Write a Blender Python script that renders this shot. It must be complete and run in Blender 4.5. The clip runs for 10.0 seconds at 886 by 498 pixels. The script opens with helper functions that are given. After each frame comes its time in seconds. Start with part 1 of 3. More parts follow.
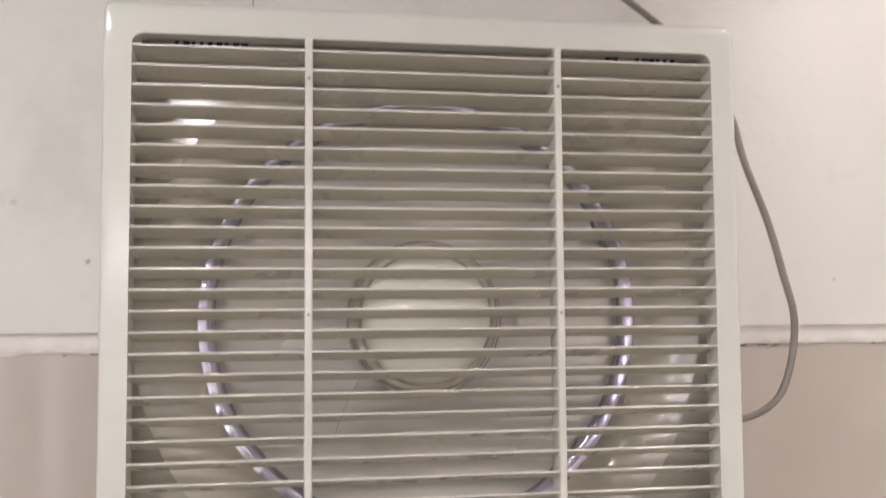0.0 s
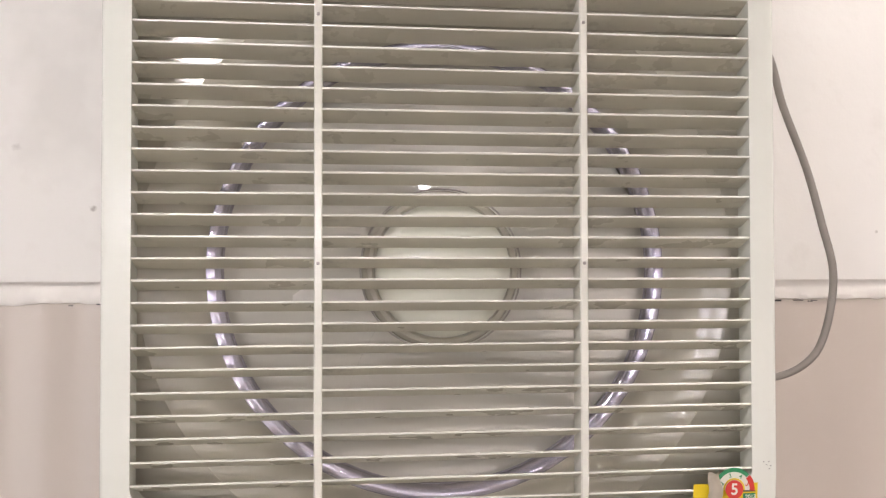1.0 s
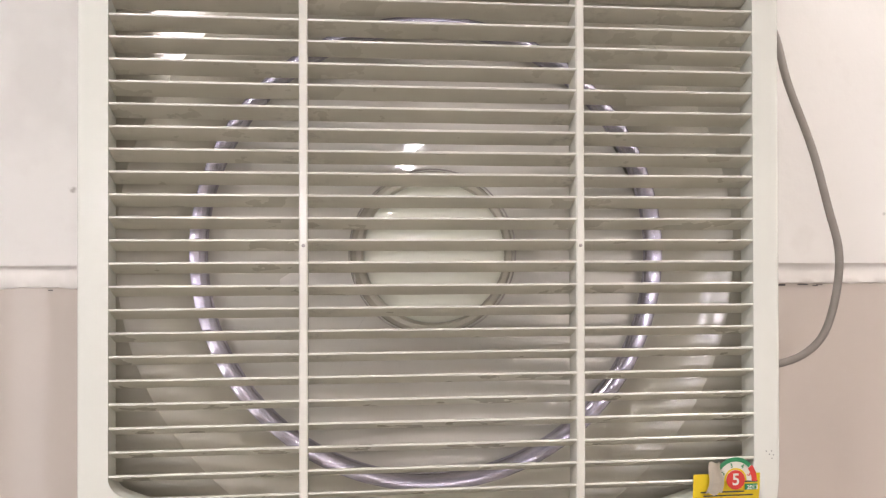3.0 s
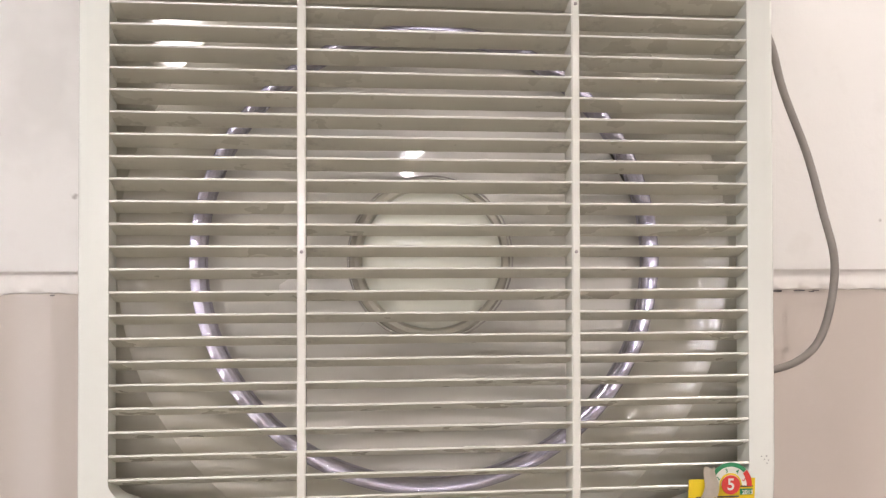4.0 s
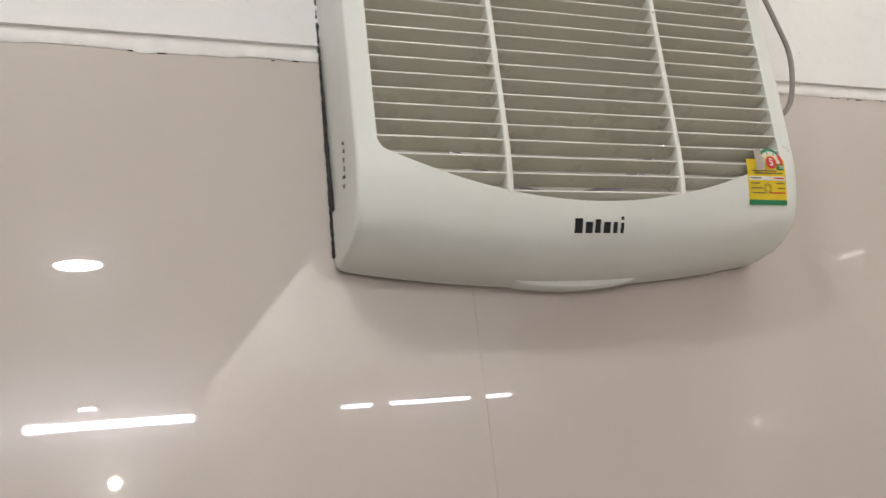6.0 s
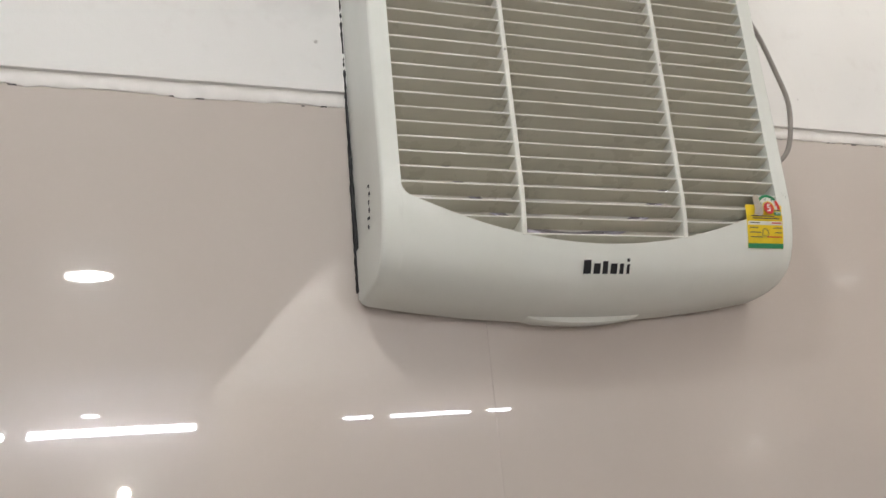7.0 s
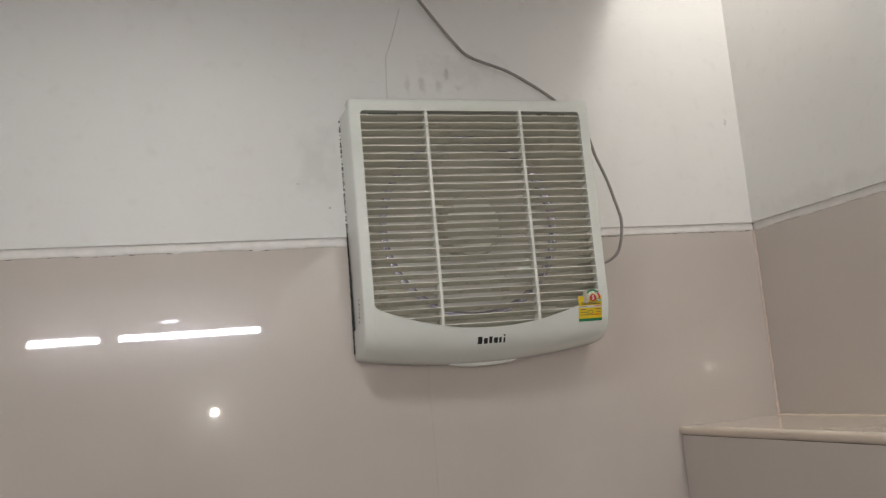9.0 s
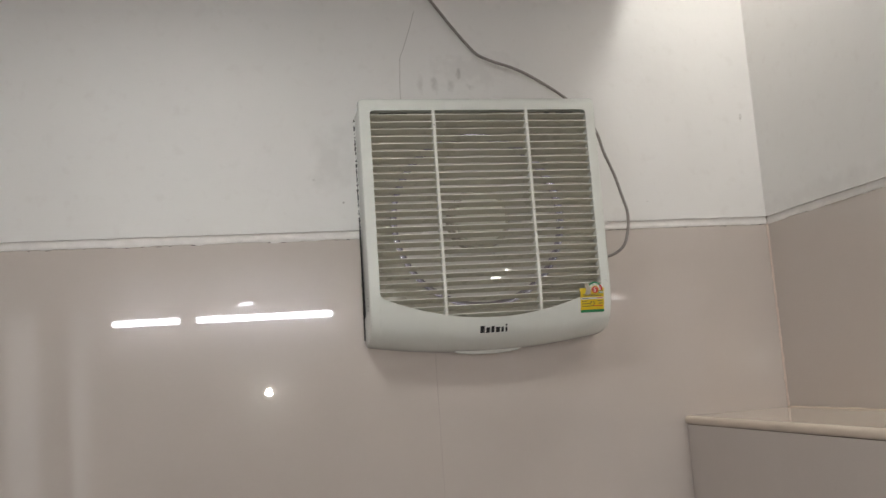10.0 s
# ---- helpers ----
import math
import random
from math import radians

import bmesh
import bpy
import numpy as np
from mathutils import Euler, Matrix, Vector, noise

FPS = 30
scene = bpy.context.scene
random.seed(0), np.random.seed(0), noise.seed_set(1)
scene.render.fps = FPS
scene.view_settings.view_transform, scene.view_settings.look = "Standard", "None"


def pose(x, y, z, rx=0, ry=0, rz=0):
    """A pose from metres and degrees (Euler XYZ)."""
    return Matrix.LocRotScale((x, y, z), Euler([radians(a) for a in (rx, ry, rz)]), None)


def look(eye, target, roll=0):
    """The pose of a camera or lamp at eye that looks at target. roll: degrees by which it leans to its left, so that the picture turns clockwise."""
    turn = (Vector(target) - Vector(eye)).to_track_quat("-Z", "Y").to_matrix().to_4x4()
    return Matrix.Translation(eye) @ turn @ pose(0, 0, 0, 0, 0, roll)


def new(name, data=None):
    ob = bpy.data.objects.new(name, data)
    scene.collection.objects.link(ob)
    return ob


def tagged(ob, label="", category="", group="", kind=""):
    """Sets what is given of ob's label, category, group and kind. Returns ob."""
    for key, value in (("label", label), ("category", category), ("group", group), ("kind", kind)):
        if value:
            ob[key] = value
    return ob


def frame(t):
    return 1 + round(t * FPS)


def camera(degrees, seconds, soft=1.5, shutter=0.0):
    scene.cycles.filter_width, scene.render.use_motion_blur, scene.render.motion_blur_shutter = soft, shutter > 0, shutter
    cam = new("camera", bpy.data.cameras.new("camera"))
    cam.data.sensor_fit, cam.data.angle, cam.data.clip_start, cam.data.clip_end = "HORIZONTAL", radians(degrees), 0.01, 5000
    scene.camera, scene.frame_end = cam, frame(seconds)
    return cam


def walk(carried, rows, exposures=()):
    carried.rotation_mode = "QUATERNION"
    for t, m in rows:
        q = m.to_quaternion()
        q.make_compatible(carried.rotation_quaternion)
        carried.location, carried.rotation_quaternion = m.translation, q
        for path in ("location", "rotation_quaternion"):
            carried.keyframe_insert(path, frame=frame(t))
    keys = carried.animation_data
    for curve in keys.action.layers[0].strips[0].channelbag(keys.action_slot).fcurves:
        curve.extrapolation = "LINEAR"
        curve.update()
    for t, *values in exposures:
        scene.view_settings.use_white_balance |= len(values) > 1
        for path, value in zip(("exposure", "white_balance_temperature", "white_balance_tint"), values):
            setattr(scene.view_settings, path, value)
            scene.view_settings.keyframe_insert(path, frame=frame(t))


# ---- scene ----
# ---- camera and its walk ----
cam = camera(52.1, 10.0, soft=1.2, shutter=0.5)
PATH = [
    (0.0, (-0.09, -0.671, 1.986), (0.227, 1.299, 2.111), -0.4),
    (0.5, (-0.082, -0.656, 1.974), (0.182, 1.326, 2.025), -0.1),
    (1.0, (-0.076, -0.643, 1.978), (0.172, 1.341, 2.02), -0.1),
    (1.5, (-0.073, -0.634, 1.976), (0.18, 1.35, 1.995), -0.2),
    (2.0, (-0.066, -0.626, 1.976), (0.17, 1.36, 1.988), -0.2),
    (2.5, (-0.067, -0.623, 1.974), (0.175, 1.362, 1.989), -0.2),
    (4.0, (-0.061, -0.629, 1.975), (0.167, 1.358, 2.003), -0.1),
    (4.5, (-0.077, -0.647, 1.859), (0.13, 1.326, 2.112), -1.7),
    (4.7, (-0.097, -0.648, 1.768), (0.18, 1.303, 2.108), -3.8),
    (5.0, (-0.162, -0.675, 1.650), (0.264, 1.21, 2.159), -7.35),
    (5.2, (-0.229, -0.685, 1.6), (0.306, 1.18, 2.084), -8.1),
    (5.5, (-0.325, -0.694, 1.579), (0.367, 1.118, 2.071), -7.9),
    (7.0, (-0.431, -0.748, 1.59), (0.296, 1.034, 2.133), -5.5),
    (7.5, (-0.369, -0.878, 1.654), (0.251, 0.956, 2.154), -6.2),
    (8.0, (-0.369, -1.079, 1.682), (0.114, 0.819, 2.087), -2.9),
    (8.5, (-0.503, -1.279, 1.691), (0.187, 0.565, 2.04), -5.3),
    (9.0, (-0.518, -1.452, 1.719), (0.094, 0.429, 2.009), -5.1),
    (9.5, (-0.43, -1.535, 1.716), (0.08, 0.378, 1.999), -3.7),
    (10.0, (-0.408, -1.559, 1.712), (0.02, 0.376, 1.983), -4.0),
]
walk(cam, [(t, look(eye, target, roll)) for t, eye, target, roll in PATH],
     exposures=[(0.0, -0.48, 6560, 14), (0.5, -0.3, 6560, 14), (1.0, -0.19, 6570, 14), (4.0, -0.17, 6570, 14), (5.0, -0.36, 6480, 10),
                (7.0, -0.46, 6300, 7), (8.0, -0.68, 6360, 7), (9.0, -0.92, 6360, 7), (10.0, -0.92, 6360, 7)])

# ---- light ----
world = bpy.data.worlds.new("world")
scene.world = world
world.use_nodes = True
world.node_tree.nodes["Background"].inputs[0].default_value = (0.5, 0.55, 0.65, 1)
world.node_tree.nodes["Background"].inputs[1].default_value = 0.02

DOWNLIGHT, TRAY_LIGHT, COVE, TUBE = 112.0, 56.0, 640.0, 120.0      # brightness of the lamps' diffusers
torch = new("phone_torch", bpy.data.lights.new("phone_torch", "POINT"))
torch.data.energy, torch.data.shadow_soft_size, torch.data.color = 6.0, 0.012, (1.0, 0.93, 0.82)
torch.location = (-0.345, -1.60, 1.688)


# ---- materials ----
class Nodes:
    """Short hand for node materials."""

    def __init__(self, name):
        self.m = bpy.data.materials.new(name)
        self.m.use_nodes = True
        self.t = self.m.node_tree
        self.b = self.t.nodes["Principled BSDF"]

    def node(self, kind, **links):
        n = self.t.nodes.new(kind)
        for k, v in links.items():
            self.put(n.inputs[k.replace("_", " ")], v)
        return n

    def put(self, socket, v):
        if isinstance(v, bpy.types.NodeSocket):
            self.t.links.new(v, socket)
        else:
            socket.default_value = v

    def set(self, **links):
        for k, v in links.items():
            self.put(self.b.inputs[k.replace("_", " ")], v)
        return self

    def place(self):
        return self.node("ShaderNodeNewGeometry").outputs["Position"]

    def noise(self, scale, detail=4, rough=0.55, vector=None):
        n = self.node("ShaderNodeTexNoise", Scale=scale, Detail=detail, Roughness=rough, Vector=vector or self.place())
        return n.outputs["Fac"]

    def ramp(self, value, lo, hi, a=0.0, b=1.0):
        n = self.node("ShaderNodeMapRange", Value=value)
        for k, v in zip((1, 2, 3, 4), (lo, hi, a, b)):
            n.inputs[k].default_value = v
        return n.outputs[0]

    def math(self, op, a, b=0.0):
        n = self.t.nodes.new("ShaderNodeMath")
        n.operation = op
        self.put(n.inputs[0], a), self.put(n.inputs[1], b)
        return n.outputs[0]

    def mix(self, fac, a, b):
        n = self.t.nodes.new("ShaderNodeMix")
        n.data_type = "RGBA"
        self.put(n.inputs[0], fac)
        for socket, v in ((n.inputs[6], a), (n.inputs[7], b)):
            self.put(socket, (*v, 1) if isinstance(v, tuple) and len(v) == 3 else v)
        return n.outputs[2]

    def bump(self, height, strength=0.2, distance=0.001):
        n = self.node("ShaderNodeBump", Height=height, Strength=strength, Distance=distance)
        self.set(Normal=n.outputs[0])
        return self

    def spot(self, centre, size, edge):
        """A soft blotch round a place, broken up by noise."""
        d = self.t.nodes.new("ShaderNodeVectorMath")
        d.operation = "SUBTRACT"
        self.put(d.inputs[0], self.place())
        d.inputs[1].default_value = centre
        s = self.t.nodes.new("ShaderNodeVectorMath")
        s.operation = "DIVIDE"
        self.put(s.inputs[0], d.outputs[0])
        s.inputs[1].default_value = size
        r = self.t.nodes.new("ShaderNodeVectorMath")
        r.operation = "LENGTH"
        self.put(r.inputs[0], s.outputs[0])
        wob = self.math("ADD", r.outputs["Value"], self.ramp(self.noise(edge, 3), 0.3, 0.7, -0.45, 0.45))
        return self.ramp(wob, 1.0, 0.25)


def make_plaster():
    n = Nodes("white_wall_paint")
    tone = n.mix(n.ramp(n.noise(3.0, 5), 0.3, 0.7), (0.755, 0.735, 0.715), (0.81, 0.795, 0.775))
    tone = n.mix(n.ramp(n.noise(40, 3), 0.58, 0.8, 0, 0.25), tone, (0.62, 0.58, 0.55))
    marks = (((-0.011, 0, 2.253), (0.006, 0.05, 0.012), 90, 0.42), ((-0.03, 0, 2.233), (0.008, 0.05, 0.016), 80, 0.28),
             ((-0.058, 0, 2.236), (0.008, 0.05, 0.02), 70, 0.3), ((-0.085, 0, 2.233), (0.006, 0.05, 0.02), 80, 0.22),
             ((0.008, 0, 2.228), (0.008, 0.05, 0.006), 90, 0.25), ((-0.236, 0, 2.019), (0.0028, 0.02, 0.0028), 200, 0.75),
             # first entry: smudge left of the fan, its shade and dirt painted together
             ((-0.25, 0, 2.10), (0.045, 0.05, 0.08), 22, 0.16), ((0.548, 0, 2.165), (0.004, 0.05, 0.009), 150, 0.45),
             ((0.02, 0, 2.262), (0.09, 0.05, 0.035), 60, 0.12), ((0.335, 0, 2.005), (0.0018, 0.02, 0.0018), 200, 0.5),
             ((-0.285, 0, 2.06), (0.004, 0.02, 0.003), 200, 0.3), ((0.58, -0.22, 1.985), (0.02, 0.25, 0.02), 30, 0.1))
    for centre, size, edge, amount in marks:
        tone = n.mix(n.math("MULTIPLY", n.spot(centre, size, edge), amount), tone, (0.28, 0.25, 0.23))
    n.set(Base_Color=tone, Roughness=n.ramp(n.noise(12), 0.3, 0.7, 0.5, 0.65))
    n.b.inputs["Specular IOR Level"].default_value = 0.35
    h = n.math("ADD", n.noise(55, 6, 0.6), n.math("MULTIPLY", n.noise(7, 3), 3.6))
    return n.bump(h, 0.28, 0.0015).m


def make_tile():
    n = Nodes("polished_beige_tile")
    info = n.node("ShaderNodeObjectInfo").outputs["Random"]
    tone = n.mix(n.ramp(n.noise(2.5, 6, 0.65), 0.3, 0.7), (0.555, 0.495, 0.45), (0.595, 0.535, 0.49))
    tone = n.mix(n.math("MULTIPLY", info, 0.12), tone, (0.52, 0.46, 0.42))
    tone = n.mix(n.ramp(n.noise(160, 3), 0.55, 0.8, 0, 0.18), tone, (0.62, 0.56, 0.52))
    n.set(Base_Color=tone, Roughness=n.ramp(n.noise(9, 5), 0.3, 0.75, 0.13, 0.2))
    n.b.inputs["IOR"].default_value = 1.3
    n.set(Coat_Weight=1.0, Coat_IOR=1.68, Coat_Roughness=n.ramp(n.noise(14, 4), 0.3, 0.7, 0.012, 0.026))
    return n.bump(n.noise(2.2, 2), 0.02, 0.002).m


def make_plastic(name, light, dark, rough, dust=0.0, spots=False, relief=0.04):
    n = Nodes(name)
    tone = n.mix(n.ramp(n.noise(14, 5), 0.3, 0.7), light, dark)
    if dust:
        tone = n.mix(n.ramp(n.noise(70, 5, 0.7), 0.5, 0.75, 0, dust), tone, (0.33, 0.29, 0.22))
    if spots:
        x = n.node("ShaderNodeSeparateXYZ", Vector=n.place()).outputs[0]
        near = n.math("MAXIMUM", n.ramp(n.math("ABSOLUTE", n.math("SUBTRACT", n.math("ABSOLUTE", x), 0.083)), 0.028, 0.003),
                      n.ramp(n.math("ABSOLUTE", x), 0.172, 0.193, 0, 0.6))
        dirt = n.math("MULTIPLY", near, n.ramp(n.noise(150, 5, 0.7), 0.48, 0.7))
        dirt = n.math("MULTIPLY", dirt, n.ramp(n.noise(30, 2), 0.42, 0.62))
        tone = n.mix(n.math("MULTIPLY", dirt, 0.6), tone, (0.12, 0.10, 0.08))
    n.set(Base_Color=tone, Roughness=n.ramp(n.noise(30, 4), 0.3, 0.7, rough * 0.8, rough * 1.25))
    return n.bump(n.noise(420, 2), relief, 0.0004).m if relief else n.m


def make_plain(name, tone, rough=0.5, metal=0.0, vary=0.12, scale=60):
    n = Nodes(name)
    low = tuple(c * (1 - vary) for c in tone)
    n.set(Base_Color=n.mix(n.ramp(n.noise(scale, 4), 0.3, 0.7), low, tone), Metallic=metal,
          Roughness=n.ramp(n.noise(scale * 1.7, 3), 0.3, 0.7, rough * 0.85, min(1, rough * 1.15)))
    return n.m


def make_lamp(name, tone, strength):
    n = Nodes(name)
    n.set(Base_Color=(0.9, 0.9, 0.9, 1), Emission_Color=(*tone, 1), Emission_Strength=strength)
    return n.m


PLASTER, TILE = make_plaster(), make_tile()
FILLER = make_plain("white_joint_filler", (0.82, 0.79, 0.76), 0.7, scale=40)
JOINT = make_plain("pinkish_joint_filler", (0.74, 0.62, 0.54), 0.5)
GROUT = make_plain("beige_grout", (0.5, 0.44, 0.39), 0.8)
STONE = make_plain("polished_cream_stone", (0.70, 0.60, 0.50), 0.07, vary=0.10, scale=18)
FLOOR = make_plain("grey_floor_tile", (0.46, 0.43, 0.40), 0.25, scale=8)
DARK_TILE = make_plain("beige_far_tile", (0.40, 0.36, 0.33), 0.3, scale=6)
# the low ceiling's shade, put into its paint as a darker grey
SHADED_CEILING = make_plain("shaded_ceiling_paint", (0.42, 0.41, 0.40), 0.8, scale=5)
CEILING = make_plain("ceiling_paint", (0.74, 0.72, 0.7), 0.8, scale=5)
COVER = make_plastic("ivory_plastic", (0.785, 0.80, 0.755), (0.755, 0.77, 0.72), 0.15, dust=0.03)
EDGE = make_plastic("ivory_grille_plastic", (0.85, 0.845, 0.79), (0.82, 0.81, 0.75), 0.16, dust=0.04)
# slat body toned down for its shaded underside; the spots are dirt
SLAT = make_plastic("aged_shaded_ivory_plastic", (0.625, 0.605, 0.515), (0.585, 0.56, 0.47), 0.3, dust=0.06, spots=True)
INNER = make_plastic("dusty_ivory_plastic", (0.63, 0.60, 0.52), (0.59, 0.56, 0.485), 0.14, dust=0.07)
HUB = make_plastic("cream_plastic", (0.88, 0.885, 0.79), (0.86, 0.86, 0.77), 0.12)
BLADE = make_plastic("glossy_pale_plastic", (0.68, 0.66, 0.615), (0.65, 0.63, 0.58), 0.03, dust=0.03, relief=0.0)
BLADE.node_tree.nodes["Principled BSDF"].inputs["IOR"].default_value = 1.75
STEEL = make_plain("pale_steel", (0.58, 0.56, 0.68), 0.2, 0.9, scale=25)
FLAP = make_plain("glossy_pale_enamel", (0.74, 0.715, 0.72), 0.05, 0.22, vary=0.06, scale=14)
FLAP.node_tree.nodes["Principled BSDF"].inputs["Coat Weight"].default_value = 1.0
SEALANT = make_plain("black_sealant", (0.018, 0.017, 0.018), 0.5, vary=0.4, scale=90)
CABLE = make_plain("grey_cable_sheath", (0.27, 0.245, 0.225), 0.5, scale=80)
INK = make_plain("black_print", (0.012, 0.012, 0.016), 0.35)
PENCIL = make_plain("faded_ink", (0.09, 0.085, 0.085), 0.6)
CRACK = make_plain("grey_hairline", (0.46, 0.43, 0.41), 0.8)
YELLOW = make_plain("yellow_paper", (0.85, 0.62, 0.02), 0.4)
GREEN = make_plain("green_print", (0.03, 0.26, 0.11), 0.4)
RED = make_plain("red_print", (0.65, 0.05, 0.04), 0.4)
PAPER = make_plain("white_paper", (0.80, 0.78, 0.72), 0.5)
TORN = make_plain("torn_paper_back", (0.62, 0.55, 0.45), 0.7, vary=0.3)
DOOR = make_plain("white_laminate", (0.75, 0.74, 0.73), 0.3, scale=6)
WARM = make_lamp("warm_diffuser", (1.0, 0.97, 0.945), DOWNLIGHT)
TRAY = make_lamp("tray_diffuser", (1.0, 0.95, 0.89), TRAY_LIGHT)
COVE_GLOW = make_lamp("added_cove_tube", (1.0, 0.96, 0.915), COVE)
COOL = make_lamp("cool_tube", (0.93, 0.92, 1.0), TUBE)
FAINT = make_lamp("dim_tube", (0.93, 0.92, 1.0), TUBE * 0.45)
FROSTED = make_lamp("lit_frosted_glass", (0.95, 0.96, 1.0), 0.85)


# ---- mesh helpers ----
def mesh_of(name, bm, material, smooth=False):
    bmesh.ops.recalc_face_normals(bm, faces=bm.faces)
    me = bpy.data.meshes.new(name)
    bm.to_mesh(me)
    bm.free()
    me.materials.append(material)
    if smooth:
        me.shade_smooth()
        me.set_sharp_from_angle(angle=radians(smooth))
    return me


def thing(name, place, label, category, group=""):
    ob = new(name)
    ob.location = place
    ob.empty_display_size = 0.05
    return tagged(ob, label, category, group)


def origin(ob):
    out = Vector()
    while ob:
        out += ob.location
        ob = ob.parent
    return out


def part(name, bm, material, parent, label="", smooth=False):
    """Links a bmesh, drawn in the world's metres, as one mesh under a thing or a part."""
    bmesh.ops.translate(bm, verts=bm.verts, vec=-origin(parent))
    ob = new(name, mesh_of(name, bm, material, smooth))
    ob.parent = parent
    return tagged(ob, label)


def single(name, bm, material, label="", category="", kind="", smooth=False):
    return tagged(new(name, mesh_of(name, bm, material, smooth)), label, category, "", kind)


def add_box(bm, a, b, bevel=0.0):
    made = bmesh.ops.create_cube(bm, size=1)["verts"]
    for v in made:
        v.co = [(a[i] + b[i]) / 2 + v.co[i] * (b[i] - a[i]) for i in range(3)]
    if bevel:
        edges = list({e for v in made for e in v.link_edges})
        bmesh.ops.bevel(bm, geom=edges, offset=bevel, segments=2, affect="EDGES", profile=0.5)
    return bm


def box(a, b, bevel=0.0):
    return add_box(bmesh.new(), a, b, bevel)


def grid(bm, rows, close_rows=False, close_cols=False):
    """Faces over rows of points."""
    vs = [[bm.verts.new(p) for p in row] for row in rows]
    for i in range(len(vs) - (not close_rows)):
        for j in range(len(vs[0]) - (not close_cols)):
            q = [vs[i][j], vs[(i + 1) % len(vs)][j], vs[(i + 1) % len(vs)][(j + 1) % len(vs[0])], vs[i][(j + 1) % len(vs[0])]]
            bm.faces.new(q)
    return vs


def lathe(profile, centre, n=96):
    """A body turned round an axis along y; profile: radius and y."""
    bm = bmesh.new()
    cx, cz = centre
    grid(bm, [[(cx + r * math.cos(a), y, cz + r * math.sin(a)) for a in (2 * math.pi * k / n for k in range(n))] for r, y in profile], close_cols=True)
    bmesh.ops.remove_doubles(bm, verts=bm.verts, dist=1e-6)
    return bm


def spline(points, steps=10):
    """A smooth line through the points."""
    p = [Vector(q) for q in points]
    p = [2 * p[0] - p[1], *p, 2 * p[-1] - p[-2]]
    out = []
    for i in range(1, len(p) - 2):
        a, b, c, d = p[i - 1:i + 3]
        for k in range(steps):
            t = k / steps
            out.append(0.5 * (2 * b + (c - a) * t + (2 * a - 5 * b + 4 * c - d) * t * t + (3 * b - a - 3 * c + d) * t ** 3))
    return out + [p[-2]]


def sweep(line, radius, sides=10):
    """A round cable along a line; radius: a number or a function of the step."""
    bm = bmesh.new()
    rows = []
    for i, q in enumerate(line):
        d = (line[min(i + 1, len(line) - 1)] - line[max(i - 1, 0)]).normalized()
        u = d.cross(Vector((1, 0, 0)) if abs(d.y) > 0.9 else Vector((0, 1, 0))).normalized()
        w = d.cross(u)
        r = radius(i) if callable(radius) else radius
        rows.append([q + r * (math.cos(a) * u + math.sin(a) * w) for a in (2 * math.pi * k / sides for k in range(sides))])
    vs = grid(bm, rows, close_cols=True)
    bm.faces.new(vs[0]), bm.faces.new(vs[-1])
    return bm


# ---- the room ----
WEST, EAST, SOUTH, FAR_EAST, TURN_Y = -2.6, 0.581, -5.3, 2.8, -1.3
TILE_TOP, PLASTER_FOOT, CEIL, TRAY_CEIL, TRAY_X = 1.955, 1.969, 2.45, 2.75, 0.345
FAN_Z = 1.977

bm = bmesh.new()        # the north wall, with the fan's opening through it
for a, b in (((WEST, 0.006, 0), (-0.175, 0.12, TRAY_CEIL)), ((0.175, 0.006, 0), (EAST + 0.1, 0.12, TRAY_CEIL)),
             ((-0.175, 0.006, 0), (0.175, 0.12, FAN_Z - 0.175)), ((-0.175, 0.006, FAN_Z + 0.175), (0.175, 0.12, TRAY_CEIL))):
    add_box(bm, a, b)
wall_north = single("wall_north", bm, GROUT, kind="structure")
bm = bmesh.new()
for a, b in (((WEST, -0.003, PLASTER_FOOT), (-0.175, 0.006, TRAY_CEIL)), ((0.175, -0.003, PLASTER_FOOT), (EAST, 0.006, TRAY_CEIL)),
             ((-0.175, -0.003, FAN_Z + 0.175), (0.175, 0.006, TRAY_CEIL))):
    add_box(bm, a, b)
part("plaster", bm, PLASTER, wall_north)
wall_east = single("wall_east", box((EAST + 0.006, TURN_Y, 0), (EAST + 0.1, 0.006, TRAY_CEIL)), GROUT, kind="structure")
part("plaster", box((EAST - 0.003, TURN_Y, PLASTER_FOOT), (EAST + 0.006, -0.003, TRAY_CEIL)), PLASTER, wall_east)
wall_west = single("wall_west", box((WEST - 0.1, SOUTH, 0), (WEST, 0.12, TRAY_CEIL)), PLASTER, kind="structure")
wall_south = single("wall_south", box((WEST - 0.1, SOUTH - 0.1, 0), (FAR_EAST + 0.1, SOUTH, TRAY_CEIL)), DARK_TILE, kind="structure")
wall_far_east = single("wall_far_east", box((FAR_EAST, SOUTH, 0), (FAR_EAST + 0.1, TURN_Y, TRAY_CEIL)), PLASTER, kind="structure")
wall_return = single("wall_return", box((EAST + 0.1, TURN_Y, 0), (FAR_EAST + 0.1, TURN_Y + 0.1, TRAY_CEIL)), PLASTER, kind="structure")
floor = single("floor", box((WEST - 0.1, SOUTH - 0.1, -0.1), (FAR_EAST + 0.1, 0.12, 0)), FLOOR, kind="structure")
single("ceiling_low", box((WEST - 0.1, SOUTH - 0.1, CEIL), (TRAY_X - 0.021, -0.003, CEIL + 0.1)), SHADED_CEILING, kind="structure")
bm = box((TRAY_X - 0.02, SOUTH - 0.1, CEIL), (TRAY_X, -0.003, CEIL + 0.1))
